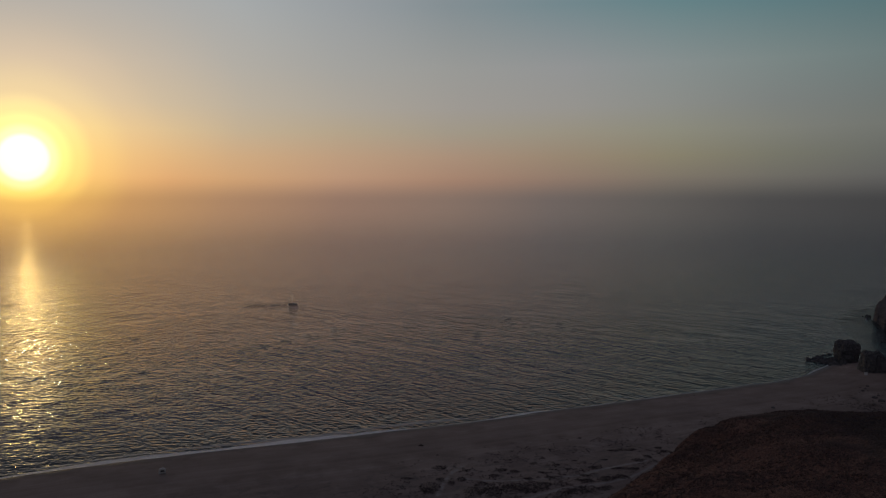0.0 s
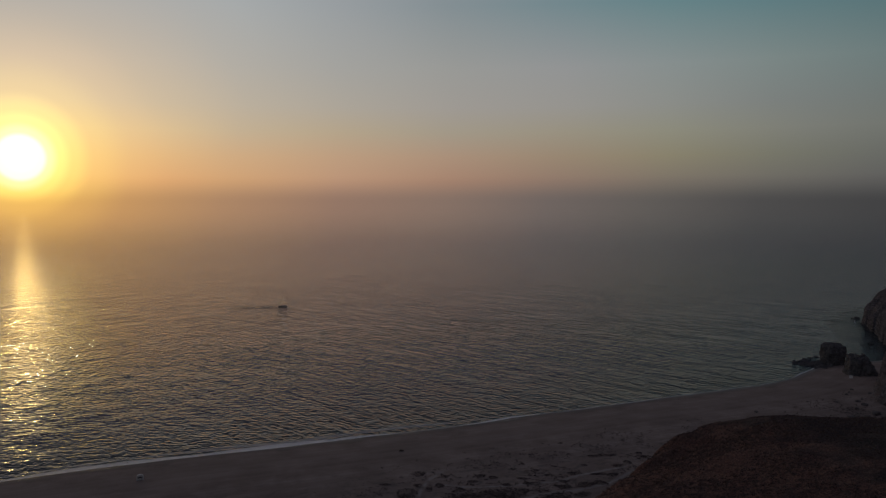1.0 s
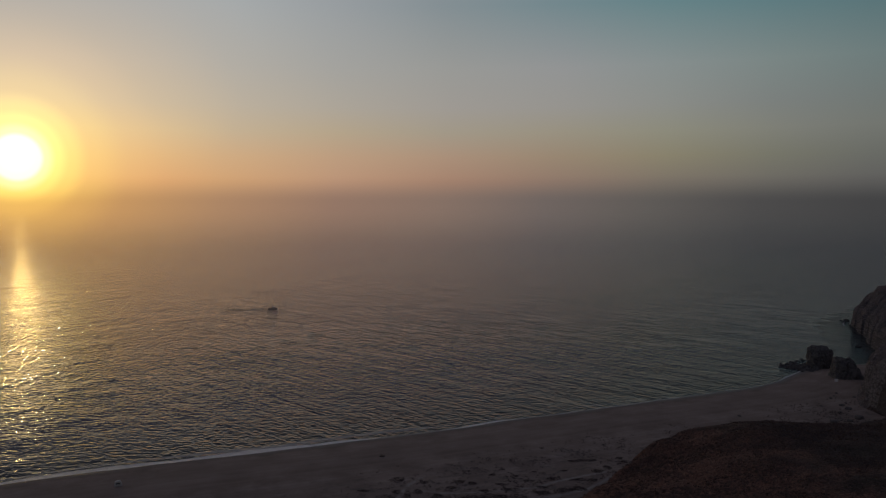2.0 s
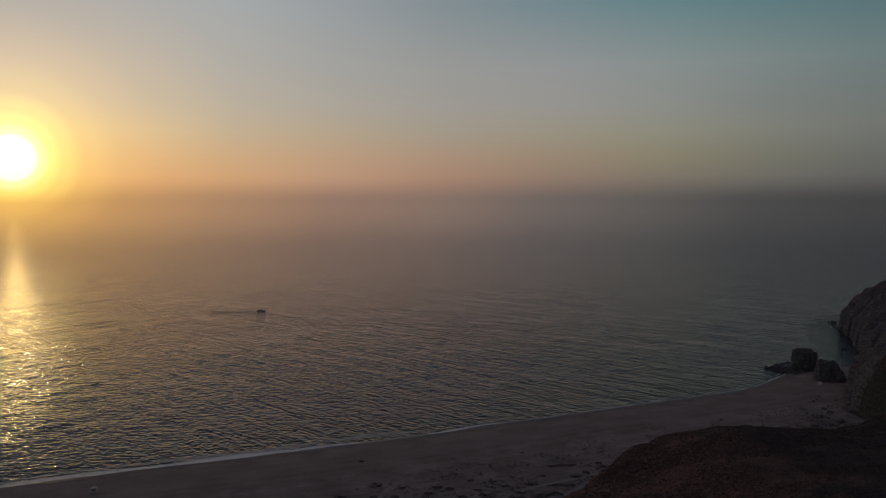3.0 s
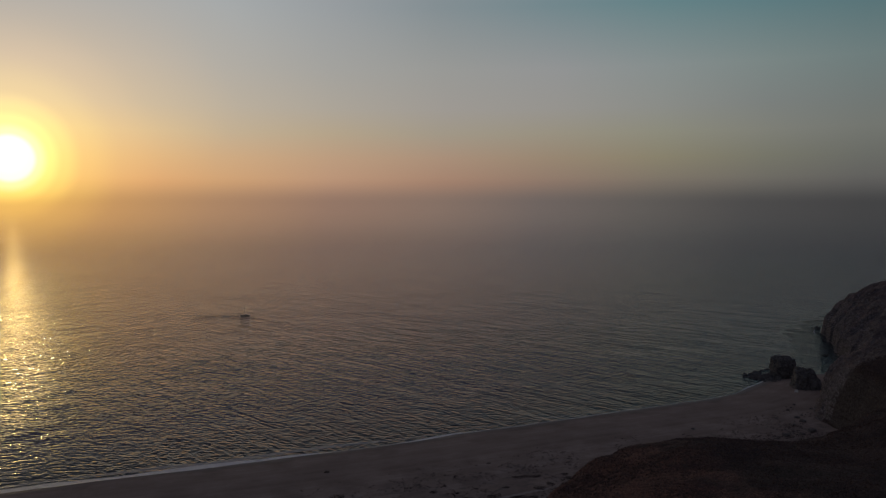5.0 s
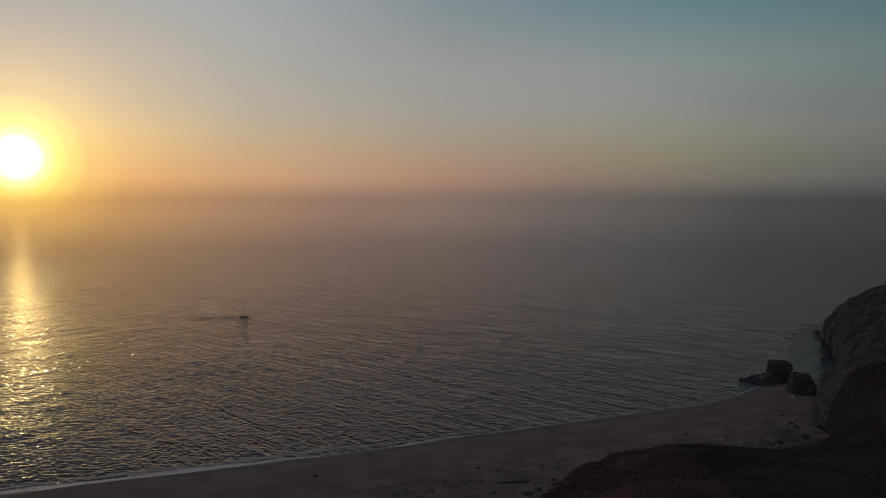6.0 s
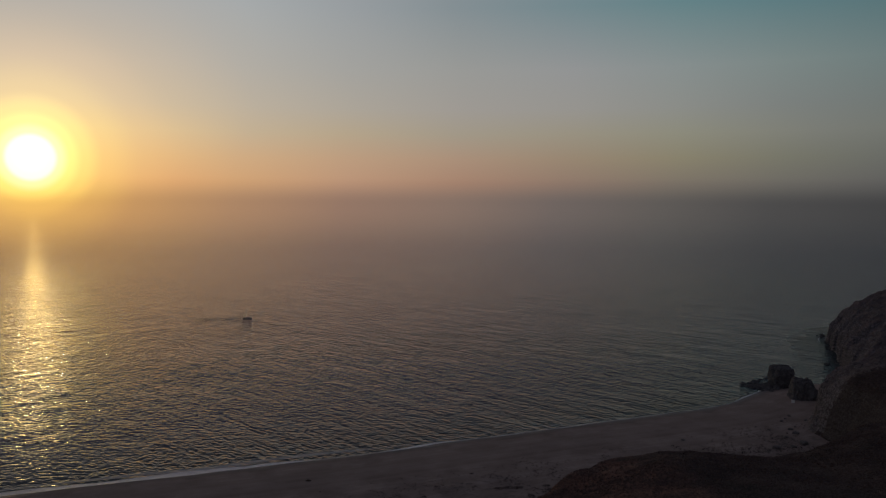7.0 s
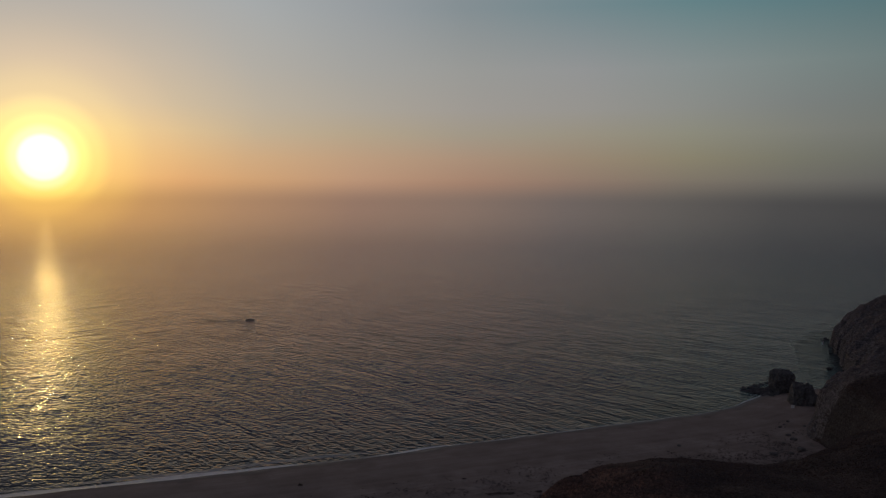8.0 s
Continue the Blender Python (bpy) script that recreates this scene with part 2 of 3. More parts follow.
def leaf_build(lo, hi):
    def build(n, b):
        geo = n.tree.nodes.new("ShaderNodeNewGeometry")
        f = n.math("MULTIPLY", n.math("ADD", geo.outputs["Random Per Island"], n.noise(n.place(), 0.11, 3)), 0.55)
        n.put(b, "Base Color", n.mix(f, lo, hi))
        n.put(b, "Roughness", 0.9)
        n.put(b, "Specular IOR Level", 0.15)
    return build


def foam_build(n, b):
    p = n.place()
    lace = n.noise(n.place((0.5, 0.9, 1)), 1.0, 5, 0.7, 0.8)
    n.put(b, "Base Color", n.mix(n.noise(p, 1.5, 4), (0.84, 0.83, 0.82, 1), (0.94, 0.93, 0.92, 1)))
    n.put(b, "Roughness", 0.42)
    n.put(b, "Normal", n.bump(n.noise(p, 0.9, 4, 0.65), 0.6, 0.25))
    n.put(b, "Alpha", n.math("MULTIPLY", n.span(lace, 0.2, 0.44), n.attr("body")))


BOAT_HAZE_ALPHA = math.exp((490.0 - 690.0) / HAZE_REACH)     # alpha that imitates haze as far out as the boat
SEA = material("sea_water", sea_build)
SAND = material("beach_sand", sand_build)
HILL = material("scrub_hillside", slope_build((0.09, 0.076, 0.07, 1), (0.2, 0.167, 0.155, 1), (0.062, 0.05, 0.05, 1), (0.15, 0.106, 0.094, 1), 0.62, (0.26, 0.145, 0.115, 1)))
CLIFF = material("headland_rock", slope_build((0.11, 0.1, 0.104, 1), (0.4, 0.355, 0.355, 1), (0.13, 0.11, 0.108, 1), (0.33, 0.262, 0.24, 1), 0.78))
ROCK = material("dark_sea_rock", plain_build((0.072, 0.068, 0.07, 1), (0.21, 0.192, 0.188, 1), 0.8, 0.85, 0.4))
STONE = material("beach_stone", plain_build((0.12, 0.104, 0.1, 1), (0.25, 0.215, 0.2, 1), 2.0, 0.9, 0.1))
LEAF = material("scrub_leaves", leaf_build((0.11, 0.089, 0.087, 1), (0.27, 0.186, 0.16, 1)))
DUNE_LEAF = material("dune_plant_leaves", leaf_build((0.07, 0.055, 0.05, 1), (0.18, 0.14, 0.127, 1)))
STEM = material("woody_stem", plain_build((0.06, 0.04, 0.03, 1), (0.12, 0.085, 0.06, 1), 8.0, 0.9, 0.01))
FOAM = material("foam", foam_build)
# boat materials are partly see-through to imitate haze in front of them
HULL = material("painted_hull", plain_build((0.76, 0.66, 0.58, 1), (0.86, 0.78, 0.7, 1), 3.0, 0.5, 0.01, clear=BOAT_HAZE_ALPHA))
CABIN = material("cabin_paint", plain_build((0.66, 0.58, 0.52, 1), (0.78, 0.7, 0.62, 1), 3.0, 0.5, 0.01, clear=BOAT_HAZE_ALPHA))
DECK = material("boat_deck", plain_build((0.09, 0.065, 0.05, 1), (0.16, 0.12, 0.09, 1), 4.0, 0.8, 0.01, clear=BOAT_HAZE_ALPHA))
GLASS = material("dark_glass", plain_build((0.01, 0.011, 0.012, 1), (0.018, 0.019, 0.02, 1), 3.0, 0.08, 0.0, clear=BOAT_HAZE_ALPHA))
STEEL = material("mast_metal", plain_build((0.12, 0.11, 0.1, 1), (0.2, 0.18, 0.16, 1), 6.0, 0.45, 0.0, 0.6))
RIG = material("rigging", plain_build((0.3, 0.27, 0.24, 1), (0.42, 0.38, 0.34, 1), 6.0, 0.5, 0.0, clear=BOAT_HAZE_ALPHA))
CANVAS = material("pale_canvas", plain_build((0.7, 0.66, 0.6, 1), (0.84, 0.8, 0.75, 1), 4.0, 0.85, 0.02))
INNER = material("dark_canvas", plain_build((0.14, 0.13, 0.125, 1), (0.2, 0.19, 0.18, 1), 4.0, 0.9, 0.02))
ORANGE = material("orange_canvas", plain_build((0.6, 0.4, 0.26, 1), (0.74, 0.52, 0.36, 1), 4.0, 0.85, 0.02))
DRIFT = material("driftwood", plain_build((0.05, 0.035, 0.028, 1), (0.12, 0.085, 0.065, 1), 5.0, 0.9, 0.03))

# ---- plan of the coast ----
SHORE = [(-4000, -1600), (-1500, -420), (-400, 132), (-155, 263), (-105, 286), (-43, 307), (16, 330), (56, 348), (100, 367), (149, 387), (190, 405),
         (216, 430), (232, 446), (258, 455), (274, 455), (298, 482), (306, 509), (314, 529), (325, 559), (343, 612), (420, 690), (900, 860), (4000, 1500)]
FOOT = [(-1500, -1800), (-330, -250), (-60, 80), (22, 190), (46, 228), (70, 248), (85, 261.5), (90, 267), (98, 271.5), (113, 278), (135, 275), (160, 272), (186, 279), (206, 300), (213, 322), (210, 340), (214, 357),
        (228, 381), (241.5, 403), (257, 414), (280, 440), (297, 480), (304, 509), (312, 528), (323, 557), (340.5, 607), (420, 684), (900, 845), (4000, 1480)]



def rounded(line, times=2):
    """The line with its corners cut, twice as many points each time."""
    pts = np.array(line, float)
    for _ in range(times):
        a, c = pts[:-1], pts[1:]
        pts = np.concatenate([pts[:1], np.stack([0.75 * a + 0.25 * c, 0.25 * a + 0.75 * c], 1).reshape(-1, 2), pts[-1:]])
    return pts


SHORE, FOOT = rounded(SHORE), rounded(FOOT, 1)


def outline_distance(x, y, line, closing):
    """Distance from a coastline, positive on its landward side."""
    pts = np.array(list(line) + closing, float)
    best = np.full(x.shape, 1e9)
    inside = np.zeros(x.shape, bool)
    for i in range(len(pts)):
        (ax, ay), (bx, by) = pts[i], pts[(i + 1) % len(pts)]
        crosses = ((ay > y) != (by > y)) & (x < (bx - ax) * (y - ay) / ((by - ay) or 1e-9) + ax)
        inside ^= crosses
        if i < len(line) - 1:
            dx, dy = bx - ax, by - ay
            s = np.clip(((x - ax) * dx + (y - ay) * dy) / (dx * dx + dy * dy), 0, 1)
            best = np.minimum(best, np.hypot(x - ax - s * dx, y - ay - s * dy))
    return np.where(inside, best, -best)


LAND_END = [(4000, -4000), (-4000, -4000)]
lattice = np.random.RandomState(5).rand(256, 256)


def value_noise(x, y):
    xi, yi = np.floor(x).astype(int), np.floor(y).astype(int)
    fx, fy = x - xi, y - yi
    fx, fy = fx * fx * (3 - 2 * fx), fy * fy * (3 - 2 * fy)
    g = lambda a, b: lattice[a % 256, b % 256]
    top = g(xi, yi) * (1 - fx) + g(xi + 1, yi) * fx
    low = g(xi, yi + 1) * (1 - fx) + g(xi + 1, yi + 1) * fx
    return (top * (1 - fy) + low * fy) * 2 - 1


def fbm(x, y, size, octaves=5, gain=0.5):
    total, amp = np.zeros(np.shape(x)), 1.0
    for o in range(octaves):
        k = 2 ** o / size
        total = total + amp * value_noise(x * k + 17.3 * o, y * k + 9.1 * o)
        amp *= gain
    return total


def beach_height(x, y):
    s = outline_distance(x, y, SHORE, LAND_END)
    land = 5.6 * (1 - np.exp(-np.maximum(s, 0) / 50))
    bed = np.maximum(0.07 * np.minimum(s, 0), -18)
    rough = 0.25 * fbm(x, y, 14, 4) * np.clip((s - 30) / 30, 0, 1)
    return land + bed + rough + 0.03, s


def hill_height(x, y):
    d = outline_distance(x, y, FOOT, LAND_END)
    craggy, far = np.clip((y - 330) / 40, 0, 1), np.clip((y - 455) / 40, 0, 1)
    wob = d + 2.0 * fbm(x, y, 16, 4) * np.clip(d / 6 + 1, 0.3, 1) * (1 - 0.5 * craggy)
    # buttresses and gullies down the cliffs
    gully = 1 - 2 * np.abs(fbm(x, y, 19, 4, 0.55))
    wob = wob + (1.7 * gully - 0.7 + 1.2 * fbm(x, y, 6, 4, 0.6)) * craggy * np.clip(d / 3 + 0.6, 0, 1)
    hill = np.interp(wob, [-8, 0, 2, 5, 9, 14, 27, 40, 60, 80, 150, 300, 900, 4000], [-8, 0, 4, 9.5, 15, 17.5, 22, 26.5, 28.5, 32, 44, 60, 90, 120])
    hill = hill + np.clip((x - 152) / 34, 0, 1) * np.clip((d - 2) / 9, 0, 1) * 8.5
    # softer towards the dunes, a low bluff above a toe of scree at the beach's end, steep cliffs on the headland
    dune = np.interp(wob, [-8, 0, 14, 30, 60, 80, 150, 300, 900, 4000], [-8, 0, 11, 19, 28.5, 32, 44, 60, 90, 120])
    bluff = np.interp(wob, [-8, -3, 0, 1, 2.2, 5, 10, 24, 45, 80, 150, 300, 4000], [-8, 0, 3.5, 11.5, 16.5, 19.5, 22.5, 27.5, 33, 43, 56, 72, 120])
    cliff = np.interp(wob, [-8, 0, 1.2, 3, 8, 13, 25, 42, 80, 150, 300, 4000], [-8, 0, 9.5, 13.5, 19, 24.5, 32, 39.5, 50, 62, 76, 120])
    soft = np.clip((250 - y) / 24, 0, 1) * np.clip((110 - x) / 30, 0, 1)
    rise = (hill * (1 - soft) + np.minimum(hill, dune) * soft) * (1 - craggy) + bluff * craggy
    rise = rise * (1 - far) + cliff * far
    base = 5.2 - 5.0 * np.clip((y - 340) / 90, 0, 1)
    rough = (0.9 + 0.3 * craggy) * fbm(x, y, 26, 5, 0.55) + craggy * (1.2 * fbm(x, y, 9, 4, 0.65) + 0.9 * gully)
    return base + rise + np.clip(d / 8, 0, 1) * rough, d


# ---- meshes from grids ----


def spread(lo, a, b, hi, step, grow=1.12):
    """Coordinates evenly spaced from a to b, then ever wider out to lo and hi."""
    out = list(np.arange(a, b + step / 2, step))
    for end, sign in ((lo, -1), (hi, 1)):
        s, v = step, out[0] if sign < 0 else out[-1]
        more = []
        while (v > end) if sign < 0 else (v < end):
            s *= grow
            v += sign * s
            more.append(v)
        out = more[::-1] + out if sign < 0 else out + more
    return np.array(out)


def grid_mesh(name, xs, ys, height, mat, keep=None, smooth=True, extra=()):
    gx, gy = np.meshgrid(xs, ys)
    z, dist = height(gx, gy)
    ny, nx = gx.shape
    idx = np.arange(nx * ny).reshape(ny, nx)
    quads = np.stack([idx[:-1, :-1], idx[:-1, 1:], idx[1:, 1:], idx[1:, :-1]], -1).reshape(-1, 4)
    if keep is not None:
        ok = keep(gx, gy, z, dist).ravel()
        quads = quads[ok[quads].all(1)]
    used = np.unique(quads)
    remap = np.full(nx * ny, -1)
    remap[used] = np.arange(len(used))
    verts = np.stack([gx.ravel(), gy.ravel(), z.ravel()], 1)[used]
    me = bpy.data.meshes.new(name)
    me.from_pydata(verts.tolist(), [], remap[quads].tolist())
    me.attributes.new("shore", "FLOAT", "POINT").data.foreach_set("value", dist.ravel()[used].astype(np.float32))
    for key, value in extra:
        me.attributes.new(key, "FLOAT", "POINT").data.foreach_set("value", value(verts[:, 0], verts[:, 1]).astype(np.float32))
    me.polygons.foreach_set("use_smooth", [smooth] * len(me.polygons))
    me.materials.append(mat)
    return new(name, me)


TRAILS = [[(98, 285), (84, 276), (74, 262), (62, 250), (50, 244.5), (38, 240.5), (24, 232)], [(72, 266), (60, 261.5), (46, 253), (33, 249.5), (18, 248), (4, 251)],
          [(-2, 236), (0, 246), (2.5, 256), (7, 264)]]


def trail_distance(x, y):
    """Distance from the nearest trodden path over the upper beach."""
    return np.minimum.reduce([np.abs(outline_distance(x, y, t, [])) for t in TRAILS])


def sea_height(x, y):
    s = outline_distance(x, y, SHORE, LAND_END)
    z = np.zeros(x.shape)
    for turn, high in ((42, 0.17), (-58, 0.12)):
        k, q = math.cos(radians(turn)), math.sin(radians(turn))
        z = z + high * fbm((k * x - q * y) * 0.36, q * x + k * y, 9, 2, 0.5)
    z = z * np.clip(-s / 60, 0.12, 1)
    return z * (y < 1500), -s


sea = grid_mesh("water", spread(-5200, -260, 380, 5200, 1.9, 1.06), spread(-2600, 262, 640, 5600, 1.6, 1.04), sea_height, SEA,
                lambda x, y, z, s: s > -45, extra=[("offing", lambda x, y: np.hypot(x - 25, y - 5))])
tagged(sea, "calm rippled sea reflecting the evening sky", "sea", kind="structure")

ground = grid_mesh("ground", spread(-4800, -170, 290, 4800, 1.6), spread(-4800, 215, 470, 3000, 1.6), beach_height, SAND,
                   lambda x, y, z, s: s > -30, extra=[("trail", trail_distance)])
tagged(ground, "brown sandy beach with a wet edge beside the sea", "beach", kind="structure")

hillside = grid_mesh("hillside", spread(-3000, 30, 235, 2500, 1.3), spread(-4000, 120, 345, 352, 1.3), hill_height, HILL,
                     lambda x, y, z, d: (d > -6) & (y < 347))
tagged(hillside, "dark scrub-covered hillside sloping down to the beach", "hill", kind="structure")

headland = grid_mesh("headland", spread(190, 200, 470, 3500, 1.2), spread(342, 345, 720, 1700, 1.2), hill_height, CLIFF,
                     lambda x, y, z, d: (d > -7) & (y > 342), smooth=False)
tagged(headland, "dark rocky headland with steep cliffs above the sea", "headland", kind="structure")

# ---- small builders ----


def part(name, bm, mat, parent=None, label="", smooth=False):
    me = bpy.data.meshes.new(name)
    bm.to_mesh(me)
    bm.free()
    me.materials.append(mat)
    if smooth:
        me.polygons.foreach_set("use_smooth", [True] * len(me.polygons))
    ob = new(name, me)
    ob.parent = parent
    return tagged(ob, label)


def thing(name, m, label, category, group=""):
    ob = new(name)
    ob.matrix_basis = m
    return tagged(ob, label, category, group)


def box(bm, size, at=(0, 0, 0), bevel=0.0, turn=(0, 0, 0)):
    made = bmesh.ops.create_cube(bm, size=1.0, matrix=pose(*at, *turn) @ Matrix.Diagonal((*size, 1)))
    if bevel:
        edges = {e for v in made["verts"] for e in v.link_edges}
        bmesh.ops.bevel(bm, geom=list(edges), offset=bevel, segments=2, affect="EDGES", profile=0.5)
    return bm


def rod(bm, a, b, r0, r1=None, sides=8):
    a, b = Vector(a), Vector(b)
    m = Matrix.Translation((a + b) / 2) @ (b - a).to_track_quat("Z", "Y").to_matrix().to_4x4()
    bmesh.ops.create_cone(bm, cap_ends=True, segments=sides, radius1=r0, radius2=r0 if r1 is None else r1, depth=(b - a).length, matrix=m)
    return bm


def ground_z(x, y):
    return float(beach_height(np.array([[x]], float), np.array([[y]], float))[0][0, 0])


def rock_mesh(bm, size, seed, square=0.55, rough=0.22, detail=4, taper=0.0, lean=0.0):
    """A weathered block: a rounded box broken up by noise at three sizes, cut off flat below."""
    bmesh.ops.create_icosphere(bm, subdivisions=detail, radius=1.0)
    off = Vector((seed * 7.1, seed * 3.3, seed * 5.7))
    for v in bm.verts:
        d = v.co.normalized()
        k = max(abs(d.x), abs(d.y), abs(d.z))
        p = d.lerp(d / k, square)
        r = 1 + rough * noise.fractal(d * 1.3 + off, 1.0, 2.0, 3) + rough * 0.5 * noise.fractal(d * 4.5 + off, 0.9, 2.1, 4)
        cracks = abs(noise.noise(d * 3.1 + off * 2))
        r -= rough * 0.5 * max(0.0, 0.16 - cracks) / 0.16
        p = p * r
        k = 1 - taper * p.z
        v.co = Vector(((p.x * k + lean * p.z) * size[0], p.y * k * size[1], p.z * size[2]))
    return bm


def foliage(bm, radius, height, count, leaf, seed, flat=0.5):
    """A low cushion of many small leaves with a ragged outline."""
    rnd = random.Random(seed)
    lobes = [(rnd.uniform(0, 6.28), rnd.uniform(0.75, 1.15)) for _ in range(5)]
    for _ in range(count):
        a, u = rnd.uniform(0, 6.283), math.sqrt(rnd.random())
        edge = sum(w * (0.5 + 0.5 * math.cos(a - b)) ** 5 for b, w in lobes) / 1.3
        r = radius * u * min(1.25, 0.4 + edge * 0.75)
        top = height * (1 - u ** 2.2) * rnd.uniform(0.55, 1.1) + rnd.uniform(0.0, 0.12)
        x, y = r * math.cos(a), r * math.sin(a)
        t, k = rnd.uniform(0, 6.283), leaf * rnd.uniform(0.6, 1.4)
        tilt = rnd.uniform(-flat, flat)
        pts = [(x, y, top - k * 0.5), (x + k * math.cos(t), y + k * math.sin(t), top + k * tilt * 0.4),
               (x + 0.6 * k * math.cos(t + 1.1), y + 0.6 * k * math.sin(t + 1.1), top + k * 0.45)]
        bm.faces.new([bm.verts.new(p) for p in pts])
    return bm


def leaf_cloud(name, spots, mat, label, category, per=14, leaf=0.5):
    """Uncounted scrub over a slope: one mesh of loose leaf blades gathered into clumps."""
    rng = np.random.RandomState(11)
    n = len(spots)
    c = np.repeat(spots[:, :3], per, 0)
    size = np.repeat(spots[:, 3], per)
    a, u = rng.rand(n * per) * 6.283, np.sqrt(rng.rand(n * per))
    x = c[:, 0] + size * u * np.cos(a)
    y = c[:, 1] + size * u * np.sin(a)
    z = c[:, 2] + size * 0.75 * (1 - u ** 2) * (0.5 + 0.5 * rng.rand(n * per))
    t, k = rng.rand(n * per) * 6.283, leaf * (0.5 + rng.rand(n * per)) * np.sqrt(size)
    base = np.stack([x, y, z - 0.45 * k], 1)
    one = np.stack([x + k * np.cos(t), y + k * np.sin(t), z + k * 0.3 * (rng.rand(n * per) - 0.5)], 1)
    two = np.stack([x + 0.6 * k * np.cos(t + 1.2), y + 0.6 * k * np.sin(t + 1.2), z + 0.5 * k], 1)
    verts = np.stack([base, one, two], 1).reshape(-1, 3)
    me = bpy.data.meshes.new(name)
    me.from_pydata(verts.tolist(), [], np.arange(len(verts)).reshape(-1, 3).tolist())
    me.materials.append(mat)
    return tagged(new(name, me), label, category, kind="stuff")


# ---- sea stacks, reef and loose rocks ----


def sea_rock(name, at, size, seed, label, square=0.55, rough=0.2, turn=0.0, detail=5, mat=None, taper=0.0, lean=0.0):
    ob = part(name, rock_mesh(bmesh.new(), size, seed, square, rough, detail, taper, lean), mat or ROCK)
    ob.matrix_basis = pose(*at, 0, 0, turn)
    return tagged(ob, label, "rock")


sea_rock("rock_pinnacle", (237.6, 446, 5.2), (6.1, 6.2, 8.2), 3, "tall dark flat-topped sea stack at the end of the beach", 0.33, 0.17, 12, 6, taper=-0.04, lean=0.05)
sea_rock("shore_rock", (236.9, 415.5, 3.2), (7.6, 9.0, 10.2), 8, "broad dark rounded rock standing in the sand", 0.35, 0.17, -18, 6, taper=0.25, lean=-0.12)

REEF = [(226, 447, 4.0, 2.2), (222, 451, 3.4, 1.5), (229, 441, 3.4, 2.4), (224, 442, 3.2, 1.7), (219, 446, 2.6, 1.1), (216, 452, 2.4, 0.9),
        (228, 455, 2.8, 1.2), (233, 457, 3.0, 1.2), (213, 456, 2.2, 0.7), (221, 459, 2.3, 0.8), (226, 463, 2.4, 0.8), (232, 467, 2.0, 0.6),
        (219, 440, 2.0, 1.0), (225, 437, 2.4, 1.3), (238, 470, 1.8, 0.6), (210, 451, 1.6, 0.6), (217, 447, 1.8, 0.9), (229, 449, 3.2, 1.8),
        (223, 446, 3.0, 1.6), (231, 452, 2.6, 1.3), (214, 448, 1.5, 0.7), (220, 454, 1.9, 0.9)]
chance = random.Random(8)
for _ in range(26):
    REEF.append((chance.gauss(223, 6.5), chance.gauss(450, 6.0), chance.uniform(0.6, 1.5), chance.uniform(0.35, 0.9)))
REEF = [(226.5 + (x - 223) * 0.78, y - 2.5, r, h) for x, y, r, h in REEF]
for i, (x, y, r, h) in enumerate(REEF):
    ob = sea_rock("reef_rock", (x, y, -0.5 * h), (r * 0.95, r * 0.75, h * 1.25), 20 + i, "low jagged wet black rock breaking the water", 0.1, 0.36, 37 * i, 4)
    tagged(ob, group="reef beside the stack")
COVE = [(293, 507, 2.2, 1.0), (338, 609, 2.2, 1.2), (333, 604, 1.6, 0.8), (340, 616, 1.8, 0.8), (329, 588, 1.4, 0.7), (326, 580, 1.5, 0.9),
        (335, 613, 1.0, 0.5), (319, 559, 1.9, 1.2), (308, 528, 1.0, 0.5)]
COVE = [(x + (3.5 if y > 575 else 1.5), y, r, h) for x, y, r, h in COVE]
for i, (x, y, r, h) in enumerate(COVE):
    ob = sea_rock("cove_rock", (x, y, -0.6 * h), (r * 0.85, r * 0.7, h * 1.6), 50 + i, "small dark wet rock at the foot of the cliffs", 0.1, 0.34, 61 * i, 4)
    tagged(ob, group="rocks below the headland")
BOULDERS = [(212, 377, 1.0, 0.6), (204, 367, 1.1, 0.6), (202, 353, 1.6, 0.7), (201.5, 346.5, 1.9, 0.8), (198, 331, 2.4, 1.2), (184, 325, 2.4, 1.0), (191.5, 326.5, 1.5, 0.8),
            (216, 368, 1.0, 0.6), (192, 352.5, 0.8, 0.4), (148, 338, 1.1, 0.5), (122.8, 369, 0.45, 0.3), (208, 372, 0.7, 0.4), (195, 341, 1.0, 0.5), (206, 357, 0.8, 0.5)]
for i, (x, y, r, h) in enumerate(BOULDERS):
    ob = sea_rock("boulder", (x, y, ground_z(x, y) + h * 0.15), (r * 0.8, r * 0.75, h), 80 + i, "dark fallen boulder on the sand below the cliff", 0.35, 0.28, 47 * i, 3, STONE)
    tagged(ob, group="boulders at the cliff foot")

# ---- dune plants on the upper beach ----
DUNE_LABEL = "low dark dune shrub spreading on the sand"
models = []
for k in range(5):
    ob = thing("dune_shrub", Matrix(), DUNE_LABEL, "shrub", "dune shrubs")
    part("leaves", foliage(bmesh.new(), 1.0, 0.26 + 0.04 * k, 300, 0.14, 40 + k), DUNE_LEAF, ob)
    for j in range(3):
        a = 2.1 * j + k
        part("stem", rod(bmesh.new(), (0, 0, -0.1), (0.35 * math.cos(a), 0.35 * math.sin(a), 0.22), 0.03, 0.015, 6), STEM, ob)
    models.append(ob)
